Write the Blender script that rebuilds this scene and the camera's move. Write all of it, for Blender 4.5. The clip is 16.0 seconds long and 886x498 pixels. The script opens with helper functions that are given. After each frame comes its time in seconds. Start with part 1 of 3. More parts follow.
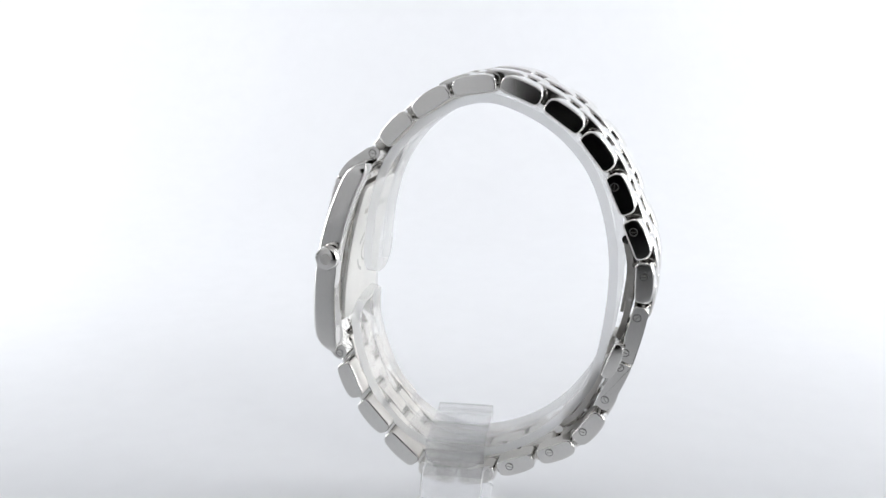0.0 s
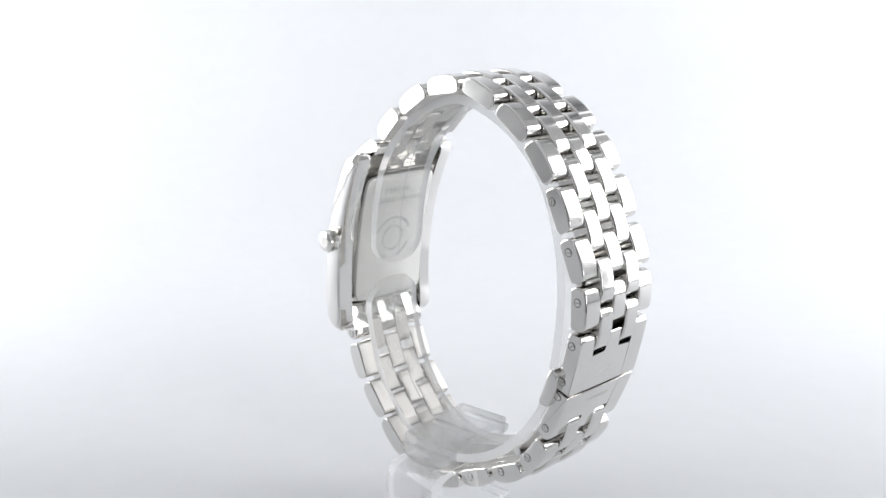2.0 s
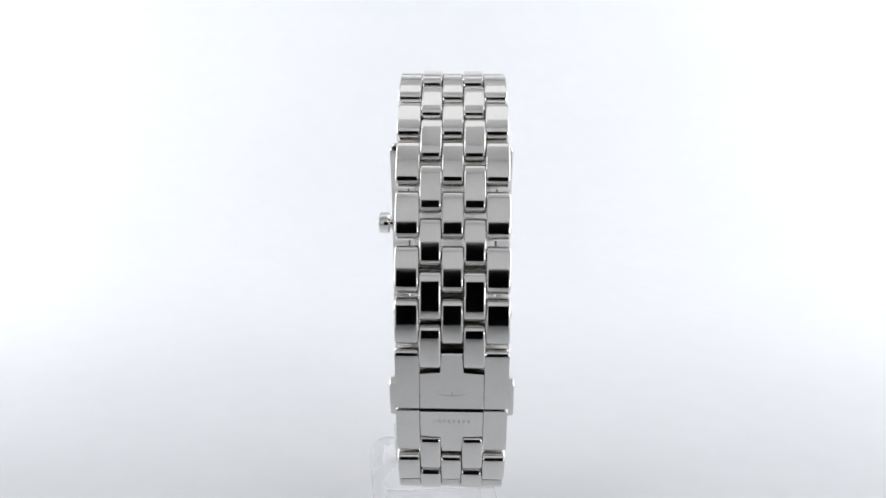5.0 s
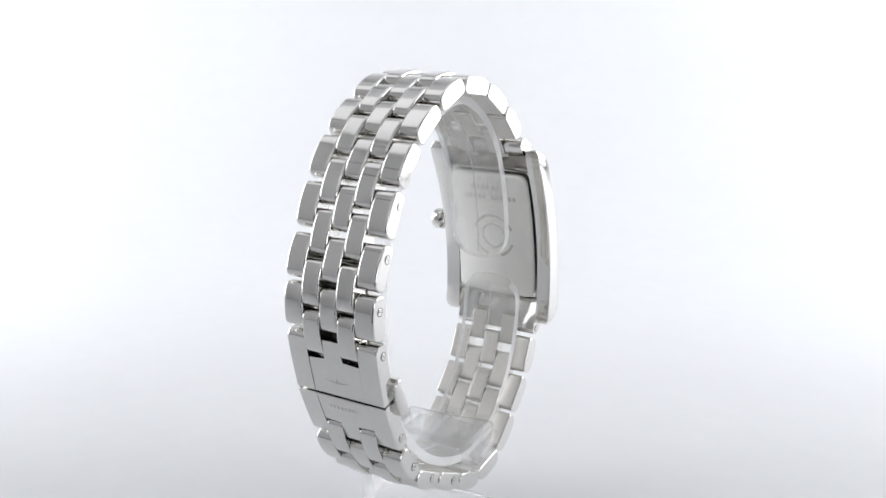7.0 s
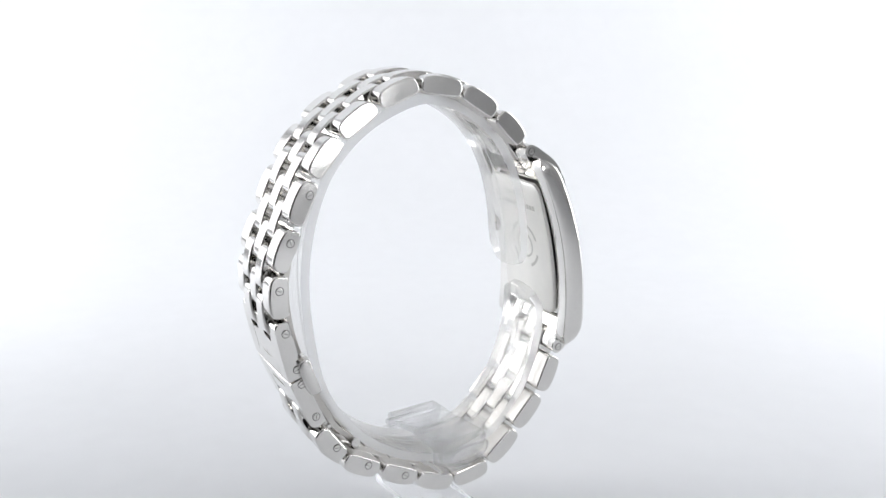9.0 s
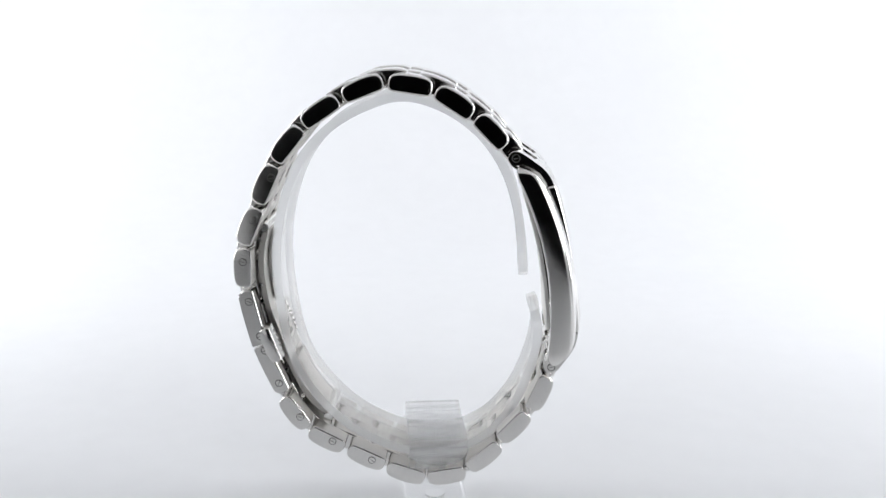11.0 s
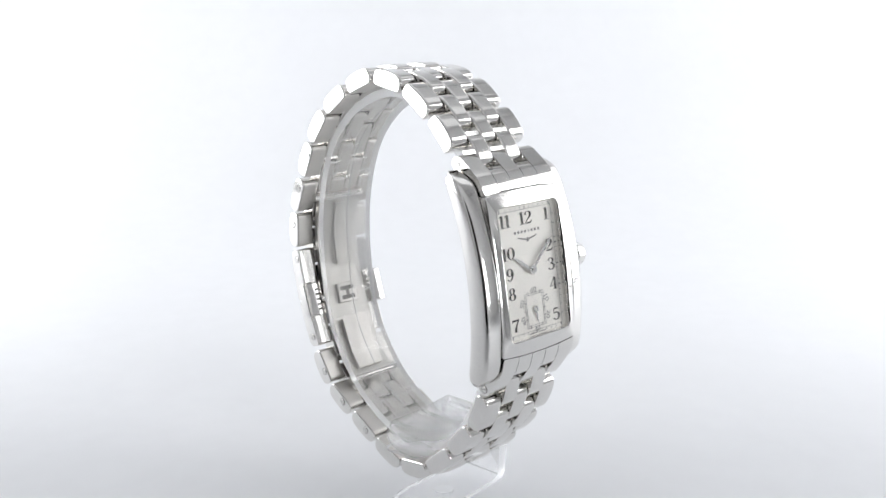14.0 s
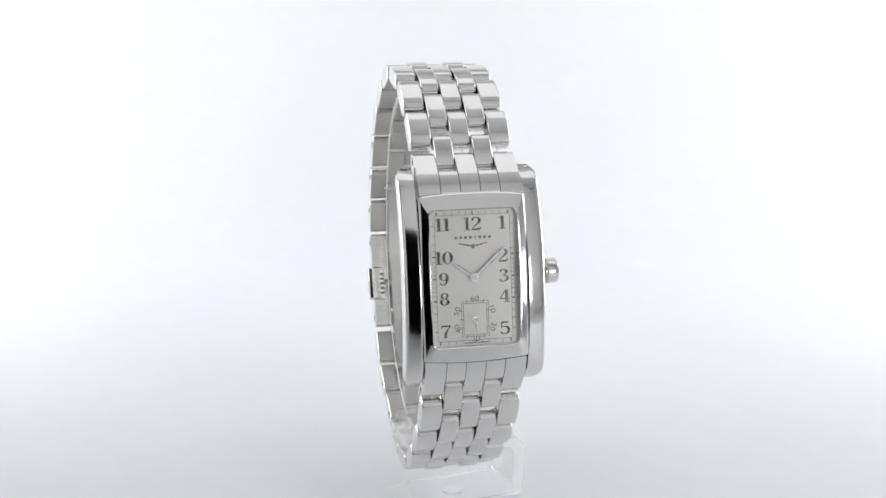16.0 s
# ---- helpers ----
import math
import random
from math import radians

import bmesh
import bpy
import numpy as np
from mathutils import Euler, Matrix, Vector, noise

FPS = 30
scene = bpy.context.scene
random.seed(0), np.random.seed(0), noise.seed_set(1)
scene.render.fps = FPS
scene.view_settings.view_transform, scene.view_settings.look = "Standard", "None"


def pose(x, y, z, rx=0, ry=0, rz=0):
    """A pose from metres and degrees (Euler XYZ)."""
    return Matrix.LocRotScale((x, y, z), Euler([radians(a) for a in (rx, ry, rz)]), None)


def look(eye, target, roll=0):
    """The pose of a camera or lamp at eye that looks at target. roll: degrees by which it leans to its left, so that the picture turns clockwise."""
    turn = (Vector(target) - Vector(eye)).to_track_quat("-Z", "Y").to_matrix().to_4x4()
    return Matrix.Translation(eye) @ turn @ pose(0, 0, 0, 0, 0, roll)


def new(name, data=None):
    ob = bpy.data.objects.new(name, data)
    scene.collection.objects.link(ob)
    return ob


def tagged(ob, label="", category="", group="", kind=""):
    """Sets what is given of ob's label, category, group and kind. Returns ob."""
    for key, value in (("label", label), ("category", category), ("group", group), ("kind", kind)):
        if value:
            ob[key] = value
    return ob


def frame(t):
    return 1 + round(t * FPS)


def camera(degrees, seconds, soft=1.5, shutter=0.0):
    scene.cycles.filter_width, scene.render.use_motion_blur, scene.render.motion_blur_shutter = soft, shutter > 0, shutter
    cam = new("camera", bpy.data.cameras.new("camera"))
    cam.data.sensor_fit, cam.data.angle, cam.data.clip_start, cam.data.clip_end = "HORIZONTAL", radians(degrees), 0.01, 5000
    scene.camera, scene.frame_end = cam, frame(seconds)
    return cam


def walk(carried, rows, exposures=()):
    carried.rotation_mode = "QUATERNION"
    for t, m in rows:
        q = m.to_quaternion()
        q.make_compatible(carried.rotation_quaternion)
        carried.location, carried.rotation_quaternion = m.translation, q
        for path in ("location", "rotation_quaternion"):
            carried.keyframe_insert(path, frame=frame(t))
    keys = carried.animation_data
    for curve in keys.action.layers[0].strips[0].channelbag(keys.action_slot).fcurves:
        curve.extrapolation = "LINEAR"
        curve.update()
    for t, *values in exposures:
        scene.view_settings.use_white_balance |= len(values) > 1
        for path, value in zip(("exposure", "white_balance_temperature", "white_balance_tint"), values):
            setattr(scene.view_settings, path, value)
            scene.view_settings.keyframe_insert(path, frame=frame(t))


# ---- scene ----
MM = 0.001
LIFT = 0.0445                       # height of the watch's own origin over the table
TURN0, RATE = -15.886, -15.140      # turntable: degrees at the start, degrees a second

# ---- camera ----
cam = camera(47.655, 16.0, soft=1.5)
EYE = (-0.00107, -0.168, 0.0504 + LIFT)
AIM = (EYE[0], EYE[1] + math.cos(radians(15.014)), EYE[2] - math.sin(radians(15.014)))
walk(cam, [(0.0, look(EYE, AIM, 0.18)), (16.0, look(EYE, AIM, 0.18))], exposures=[(0.0, 0.0), (16.0, 0.0)])

# ---- light ----
world = bpy.data.worlds.new("dim_room")
world.use_nodes = True
world.node_tree.nodes["Background"].inputs[0].default_value = (0.5, 0.55, 0.6, 1)
world.node_tree.nodes["Background"].inputs[1].default_value = 0.02
scene.world = world


def soft_lamp(name, eye, target, wide, high, watts, colour):
    data = bpy.data.lights.new(name, "AREA")
    data.shape, data.size, data.size_y, data.energy, data.color = "RECTANGLE", wide, high, watts, colour
    ob = new(name, data)
    ob.matrix_world = look(eye, target)
    return ob


COOL = (0.958, 0.970, 1.0)
for side in (-1, 1):
    soft_lamp("soft_lamp_corner", (side * 0.283, 0.245, 0.18), (side * 0.08, 0.31, 0.16), 0.18, 0.30, 0.185, COOL)
    soft_lamp("soft_lamp_side", (side * 0.288, 0.083, 0.140), (0, 0.083, 0.140), 0.17, 0.26, 0.64, COOL)
# overhead fill with no known source, added to lift the table's brightness
soft_lamp("soft_lamp_top", (0, 0.11, 0.412), (0, 0.1101, 0), 0.56, 0.20, 0.16, COOL)
soft_lamp("small_lamp", (0.135, -0.172, 0.063), (0, 0, 0.055), 0.062, 0.06, 0.085, COOL)


# ---- materials ----
def material(name, colour, rough=0.5, metal=0.0, grain=0.0, grain_scale=900.0, stretch=(1, 1, 1), bump=0.0, rough_var=0.0, coat=0.0):
    """A surface with variation at two scales: fine grain and broad clouds."""
    m = bpy.data.materials.new(name)
    m.use_nodes = True
    t = m.node_tree
    b = t.nodes["Principled BSDF"]
    b.inputs["Roughness"].default_value, b.inputs["Metallic"].default_value = rough, metal
    b.inputs["Base Color"].default_value = (*colour, 1)
    b.inputs["Coat Weight"].default_value = coat
    co = t.nodes.new("ShaderNodeTexCoord")
    mp = t.nodes.new("ShaderNodeMapping")
    mp.inputs["Scale"].default_value = stretch
    t.links.new(co.outputs["Object"], mp.inputs["Vector"])
    fine = t.nodes.new("ShaderNodeTexNoise")
    fine.inputs["Scale"].default_value, fine.inputs["Detail"].default_value = grain_scale, 4
    broad = t.nodes.new("ShaderNodeTexNoise")
    broad.inputs["Scale"].default_value, broad.inputs["Detail"].default_value = grain_scale * 0.12, 2
    t.links.new(mp.outputs[0], fine.inputs["Vector"])
    t.links.new(co.outputs["Object"], broad.inputs["Vector"])
    if grain:
        mul = t.nodes.new("ShaderNodeMath")
        mul.operation = "MULTIPLY"
        t.links.new(fine.outputs["Fac"], mul.inputs[0])
        t.links.new(broad.outputs["Fac"], mul.inputs[1])
        mix = t.nodes.new("ShaderNodeMix")
        mix.data_type = "RGBA"
        mix.inputs[6].default_value = (*[c * (1 - grain) for c in colour], 1)
        mix.inputs[7].default_value = (*[min(1, c * (1 + grain)) for c in colour], 1)
        rng = t.nodes.new("ShaderNodeMapRange")
        rng.inputs[1].default_value, rng.inputs[2].default_value = 0.1, 0.4
        t.links.new(mul.outputs[0], rng.inputs[0])
        t.links.new(rng.outputs[0], mix.inputs[0])
        t.links.new(mix.outputs[2], b.inputs["Base Color"])
    if rough_var:
        rr_ = t.nodes.new("ShaderNodeMapRange")
        rr_.inputs[1].default_value, rr_.inputs[2].default_value = 0.3, 0.7
        rr_.inputs[3].default_value, rr_.inputs[4].default_value = max(0.01, rough - rough_var), rough + rough_var
        t.links.new(broad.outputs["Fac"], rr_.inputs[0])
        t.links.new(rr_.outputs[0], b.inputs["Roughness"])
    if bump:
        bp = t.nodes.new("ShaderNodeBump")
        bp.inputs["Strength"].default_value, bp.inputs["Distance"].default_value = bump, 0.00003
        t.links.new(fine.outputs["Fac"], bp.inputs["Height"])
        t.links.new(bp.outputs[0], b.inputs["Normal"])
    return m


def clear(name, straight, rough, tint, milk=0.0, ior=1.49):
    """Clear plastic or crystal: part of the light goes straight through, part is bent and mirrored."""
    m = bpy.data.materials.new(name)
    m.use_nodes = True
    t = m.node_tree
    t.nodes.clear()
    out = t.nodes.new("ShaderNodeOutputMaterial")
    tr = t.nodes.new("ShaderNodeBsdfTransparent")
    tr.inputs[0].default_value = (*tint, 1)
    gl = t.nodes.new("ShaderNodeBsdfGlass")
    gl.inputs["Roughness"].default_value, gl.inputs["IOR"].default_value = rough, ior
    gl.inputs["Color"].default_value = (*tint, 1)
    mix = t.nodes.new("ShaderNodeMixShader")
    mix.inputs[0].default_value = 1 - straight
    t.links.new(tr.outputs[0], mix.inputs[1])
    t.links.new(gl.outputs[0], mix.inputs[2])
    df = t.nodes.new("ShaderNodeBsdfDiffuse")
    df.inputs[0].default_value = (0.88, 0.885, 0.89, 1)
    tl = t.nodes.new("ShaderNodeBsdfTranslucent")
    tl.inputs[0].default_value = (0.88, 0.885, 0.89, 1)
    haze = t.nodes.new("ShaderNodeMixShader")
    haze.inputs[0].default_value = 0.5
    t.links.new(df.outputs[0], haze.inputs[1])
    t.links.new(tl.outputs[0], haze.inputs[2])
    last = t.nodes.new("ShaderNodeMixShader")
    last.inputs[0].default_value = milk
    t.links.new(mix.outputs[0], last.inputs[1])
    t.links.new(haze.outputs[0], last.inputs[2])
    t.links.new(last.outputs[0], out.inputs[0])
    return m


def crystal_glass():
    m = bpy.data.materials.new("sapphire_crystal")
    m.use_nodes = True
    t = m.node_tree
    t.nodes.clear()
    out = t.nodes.new("ShaderNodeOutputMaterial")
    tr = t.nodes.new("ShaderNodeBsdfTransparent")
    gl = t.nodes.new("ShaderNodeBsdfGlossy")
    gl.inputs["Roughness"].default_value = 0.01
    lw = t.nodes.new("ShaderNodeLayerWeight")
    lw.inputs[0].default_value = 0.5
    pw = t.nodes.new("ShaderNodeMath")
    pw.operation, pw.inputs[1].default_value = "POWER", 2.8
    fr = t.nodes.new("ShaderNodeMath")
    fr.operation, fr.inputs[1].default_value, fr.inputs[2].default_value = "MULTIPLY_ADD", 0.30, 0.045
    t.links.new(lw.outputs["Facing"], pw.inputs[0])
    t.links.new(pw.outputs[0], fr.inputs[0])
    mix = t.nodes.new("ShaderNodeMixShader")
    t.links.new(fr.outputs[0], mix.inputs[0])
    t.links.new(tr.outputs[0], mix.inputs[1])
    t.links.new(gl.outputs[0], mix.inputs[2])
    t.links.new(mix.outputs[0], out.inputs[0])
    return m


STEEL = material("polished_steel", (0.775, 0.76, 0.735), 0.10, 1.0, 0.03, 2600, (1, 1, 1), 0.02, 0.025)
STEEL_BACK = material("brushed_steel", (0.57, 0.552, 0.525), 0.40, 1.0, 0.05, 2200, (1, 12, 1), 0.15, 0.06)
CASE_BACK = material("brushed_case_back", (0.76, 0.75, 0.72), 0.55, 0.85, 0.05, 2200, (1, 12, 1), 0.12, 0.05)
PIN = material("pin_steel", (0.62, 0.605, 0.58), 0.2, 1.0, 0.05, 3000)
SLOT = material("screw_slot", (0.17, 0.165, 0.155), 0.5, 0.6)
DIAL = material("silver_dial", (0.80, 0.775, 0.72), 0.38, 0.25, 0.03, 3500, (1, 1, 1), 0.10, 0.05)
APPLIED = material("dark_polished_numeral", (0.13, 0.126, 0.12), 0.25, 0.8, 0.1, 4000)
GREY_INK = material("grey_print", (0.16, 0.155, 0.15), 0.45, 0.0, 0.1, 4000)
ETCH = material("etched_steel", (0.66, 0.645, 0.615), 0.42, 1.0, 0.08, 4000)
ETCH_DARK = material("etched_emblem", (0.52, 0.51, 0.485), 0.6, 0.9, 0.12, 3000)
POINTER_STEEL = material("bright_rhodium", (0.86, 0.86, 0.85), 0.12, 1.0, 0.02, 4000)
PLASTIC = clear("clear_acrylic", 0.62, 0.0, (0.985, 0.985, 0.985), 0.03)
# milky white stands in for the brightness that clear edges gather
EDGE_WHITE = clear("whitened_plastic_edge", 0.35, 0.15, (0.985, 0.985, 0.985), 0.45)
PLASTIC_CUFF = clear("clear_cuff_plastic", 0.80, 0.02, (0.985, 0.985, 0.98), 0.10)
CRYSTAL = crystal_glass()
PAPER = material("white_sweep_paper", (0.845, 0.855, 0.87), 0.55, 0.0, 0.012, 160, (1, 1, 1), 0.02, 0.05)
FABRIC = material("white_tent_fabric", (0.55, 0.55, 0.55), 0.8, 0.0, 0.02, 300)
DARK = material("dark_room_wall", (0.07, 0.062, 0.055), 0.8, 0.0, 0.2, 20)


# ---- building helpers ----
def part(name, bm, mat, parent, label="", m=None, smooth=35, scale=MM):
    me = bpy.data.meshes.new(name)
    bmesh.ops.recalc_face_normals(bm, faces=bm.faces[:])
    bmesh.ops.scale(bm, vec=(scale,) * 3, verts=bm.verts[:])
    bm.to_mesh(me)
    bm.free()
    me.materials.append(mat)
    if smooth:
        me.shade_smooth()
        me.set_sharp_from_angle(angle=radians(smooth))
    return shared(name, me, parent, m, label)


def shared(name, me, parent, m=None, label=""):
    ob = new(name, me)
    ob.parent = parent
    if m is not None:
        ob.matrix_basis = m
    return tagged(ob, label)


def mm_pose(m):
    """A matrix worked out in millimetres, in metres."""
    r = m.copy()
    r.translation = m.translation * MM
    return r


def prism(bm, outline, y0, y1, to=lambda a, y, b: (a, y, b)):
    """An outline in (a, b) drawn out from y0 to y1."""
    front = [bm.verts.new(to(a, y0, b)) for a, b in outline]
    back = [bm.verts.new(to(a, y1, b)) for a, b in outline]
    k = len(outline)
    made = [bm.faces.new(front), bm.faces.new(back[::-1])]
    for i in range(k):
        made.append(bm.faces.new((front[i], back[i], back[(i + 1) % k], front[(i + 1) % k])))
    return made


def bevel_caps(bm, faces, width, segments=2):
    edges = {e for f in faces for e in f.edges}
    bmesh.ops.bevel(bm, geom=list(edges), offset=width, segments=segments, affect="EDGES", profile=0.5)


def box(bm, x0, x1, y0, y1, z0, z1, bevel=0.0, segments=2):
    vs = bmesh.ops.create_cube(bm, size=1, matrix=Matrix.Translation(((x0 + x1) / 2, (y0 + y1) / 2, (z0 + z1) / 2)) @ Matrix.Diagonal((x1 - x0, y1 - y0, z1 - z0, 1)))["verts"]
    if bevel:
        bmesh.ops.bevel(bm, geom=list({e for v in vs for e in v.link_edges}), offset=bevel, segments=segments, affect="EDGES", profile=0.6)


def cylinder(bm, r, z0, z1, m=Matrix.Identity(4), seg=28, r2=None):
    bmesh.ops.create_cone(bm, cap_ends=True, segments=seg, radius1=r, radius2=r if r2 is None else r2, depth=z1 - z0, matrix=m @ Matrix.Translation((0, 0, (z0 + z1) / 2)))


def round_rect(hx, hy, r, seg=6):
    pts = []
    for cx, cy, a0 in ((hx - r, hy - r, 0), (-hx + r, hy - r, 90), (-hx + r, -hy + r, 180), (hx - r, -hy + r, 270)):
        for i in range(seg + 1):
            a = radians(a0 + 90 * i / seg)
            pts.append((cx + r * math.cos(a), cy + r * math.sin(a)))
    out = []
    for i, p in enumerate(pts):      # the straight sides are cut into steps, so that they can follow a curve
        q = pts[(i + 1) % len(pts)]
        out.append(p)
        if i % (seg + 1) == seg:
            for k in range(1, 12):
                out.append((p[0] + (q[0] - p[0]) * k / 12, p[1] + (q[1] - p[1]) * k / 12))
    return out


def skin(bm, loops, cap_first=False, cap_last=False):
    rows = [[bm.verts.new(p) for p in loop] for loop in loops]
    k = len(rows[0])
    for a, b in zip(rows, rows[1:]):
        for i in range(k):
            bm.faces.new((a[i], a[(i + 1) % k], b[(i + 1) % k], b[i]))
    if cap_first:
        bm.faces.new(rows[0])
    if cap_last:
        bm.faces.new(rows[-1][::-1])
    return rows


def spline(points, steps):
    """A smooth open curve through points in a plane."""
    out = []
    pts = [points[0]] + list(points) + [points[-1]]
    for a, b, c, d in zip(pts, pts[1:], pts[2:], pts[3:]):
        for i in range(steps):
            t = i / steps
            out.append(tuple(0.5 * (2 * b[k] + (c[k] - a[k]) * t + (2 * a[k] - 5 * b[k] + 4 * c[k] - d[k]) * t * t + (3 * b[k] - a[k] - 3 * c[k] + d[k]) * t ** 3) for k in (0, 1)))
    return out + [tuple(points[-1])]


def lettering(text, size, bold=0.0, wide=1.0):
    """Built-in font as a thin solid, in millimetres, centred."""
    cu = bpy.data.curves.new("lettering", "FONT")
    cu.body, cu.size, cu.align_x, cu.align_y, cu.extrude, cu.offset, cu.resolution_u = text, 1.0, "CENTER", "CENTER", 0.02, bold, 5
    ob = new("lettering", cu)
    me = bpy.data.meshes.new_from_object(ob.evaluated_get(bpy.context.evaluated_depsgraph_get()))
    bpy.data.objects.remove(ob)
    bm = bmesh.new()
    bm.from_mesh(me)
    xs, ys = [v.co.x for v in bm.verts], [v.co.y for v in bm.verts]
    cx, cy = (min(xs) + max(xs)) / 2, (min(ys) + max(ys)) / 2
    for v in bm.verts:
        v.co.x, v.co.y, v.co.z = (v.co.x - cx) * size * wide, (v.co.y - cy) * size, v.co.z * size * 0.5
    return bm


# ---- the tent: sweep, walls, dark room in front of it ----
def build_tent():
    wide, back, front, top = 0.30, 0.34, -0.18, 0.42
    bm = bmesh.new()
    prof = [(front, 0.0), (0.16, 0.0)]
    r = 0.18
    for i in range(1, 25):
        a = radians(90 * i / 24)
        prof.append((back - r + r * math.sin(a), r - r * math.cos(a)))
    prof.append((back, top))
    cols = [-wide + 2 * wide * i / 20 for i in range(21)]
    rows = [[bm.verts.new((x, y, z)) for x in cols] for y, z in prof]
    for a, b in zip(rows, rows[1:]):
        for i in range(20):
            bm.faces.new((a[i], a[i + 1], b[i + 1], b[i]))
    sweep = part("backdrop", bm, PAPER, None, "seamless white paper sweep under and behind the watch", smooth=60, scale=1)
    so = sweep.modifiers.new("thickness", "SOLIDIFY")
    so.thickness, so.offset = 0.002, -1
    tagged(sweep, category="backdrop", kind="structure")

    def wall(name, x0, x1, y0, y1, z0, z1, mat, label):
        b = bmesh.new()
        box(b, x0, x1, y0, y1, z0, z1)
        tagged(part(name, b, mat, None, label, smooth=0, scale=1), category="wall" if name != "ceiling" else "ceiling", kind="structure")

    t = 0.01
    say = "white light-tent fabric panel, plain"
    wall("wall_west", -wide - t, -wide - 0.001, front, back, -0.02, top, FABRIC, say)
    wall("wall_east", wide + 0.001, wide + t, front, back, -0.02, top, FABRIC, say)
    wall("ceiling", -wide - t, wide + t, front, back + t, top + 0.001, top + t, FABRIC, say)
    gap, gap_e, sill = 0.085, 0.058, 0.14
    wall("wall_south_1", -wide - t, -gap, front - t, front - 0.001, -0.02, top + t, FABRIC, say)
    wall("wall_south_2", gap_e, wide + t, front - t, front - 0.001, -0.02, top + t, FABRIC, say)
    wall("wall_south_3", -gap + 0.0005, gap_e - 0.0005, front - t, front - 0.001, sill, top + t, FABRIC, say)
    for side, word in ((-1, "seam_trim_west"), (1, "seam_trim_east")):
        b = bmesh.new()
        box(b, min(side * 0.2985, side * 0.3005), max(side * 0.2985, side * 0.3005), front + 0.002, -0.05, 0.322, 0.328)
        tagged(part(word, b, DARK, None, "narrow dark seam tape sewn along the tent panel", smooth=0, scale=1), category="trim", kind="structure")
    # the unlit room beyond the opening
    d = "dark unlit wall of the room behind the camera"
    wall("wall_room_1", -0.9, 0.9, -1.02, -1.0, -0.5, 1.0, DARK, d)
    wall("wall_room_2", -0.92, -0.9, -1.02, front - t - 0.001, -0.5, 1.0, DARK, d)
    wall("wall_room_3", 0.9, 0.92, -1.02, front - t - 0.001, -0.5, 1.0, DARK, d)
    wall("floor_room", -0.9, 0.9, -1.0, front - t - 0.001, -0.5, -0.48, DARK, "dark floor of the unlit room")
    wall("ceiling_room", -0.9, 0.9, -1.0, front - t - 0.001, 1.0, 1.02, DARK, "dark ceiling of the unlit room")


build_tent()


# ---- the wristwatch ----
watch = tagged(new("wristwatch"), "rectangular steel wristwatch with five-row link bracelet on a clear stand", "wristwatch")
TILT = radians(10.65)
UP = Vector((math.sin(TILT), 0, math.cos(TILT)))
OUT = Vector((-math.cos(TILT), 0, math.sin(TILT)))
ORIGIN = Vector((-14.32, 0.30, 4.96))
HEAD = Matrix(((0, UP.x, OUT.x, ORIGIN.x), (-1, UP.y, OUT.y, ORIGIN.y), (0, UP.z, OUT.z, ORIGIN.z), (0, 0, 0, 1)))
HEAD_M = mm_pose(HEAD)


def side_drift(x):
    """The bracelet hangs a little askew on its cuff."""
    return 0.15 + 0.022 * (x + 15)


# links along the bracelet from the top of the case round to its foot: where each begins and ends, in its plane
CHAIN = [
    ("link", (-9.2, 24.8), (-4.8, 29.3)), ("link", (-3.9, 29.9), (1.7, 33.5)), ("link", (2.5, 33.9), (9.4, 34.9)),
    ("link", (10.5, 35.1), (16.7, 32.6)), ("link", (17.7, 32.0), (23.2, 28.2)), ("link", (23.8, 27.4), (28.0, 22.2)),
    ("link", (28.3, 21.2), (31.1, 15.2)), ("link", (31.3, 14.1), (33.9, 8.1)), ("link", (33.9, 7.2), (34.1, 0.8)),
    ("cover", (33.9, -0.2), (31.8, -9.5)), ("cover", (31.6, -10.0), (28.2, -18.0)),
    ("link", (28.2, -19.4), (24.4, -24.7)), ("link", (23.8, -25.5), (18.0, -28.5)), ("link", (17.1, -28.9), (11.0, -31.7)),
    ("link", (10.3, -32.2), (4.0, -34.2)), ("link", (3.1, -34.2), (-3.2, -33.0)),
    ("link", (-4.0, -32.2), (-9.2, -27.6)), ("link", (-9.5, -26.7), (-13.9, -21.8)), ("link", (-14.7, -20.8), (-17.2, -14.9)),
]
COLUMNS = [(-8.15, -4.72), (-4.68, -1.6), (-1.56, 1.56), (1.6, 4.68), (4.72, 8.15)]


def link_outline(half):
    """The side of a link: arched outside, rounded ends, flatter inside."""
    a = half
    right = [(0.0, 1.62), (a * 0.30, 1.585), (a * 0.58, 1.47), (a * 0.80, 1.24), (a * 0.93, 0.84), (a * 0.99, 0.25), (a, -0.35), (a * 0.97, -0.95), (a * 0.88, -1.35), (a * 0.72, -1.5), (0.0, -1.52)]
    fine = spline(right, 3)
    return fine + [(-x, z) for x, z in fine[-2:0:-1]]


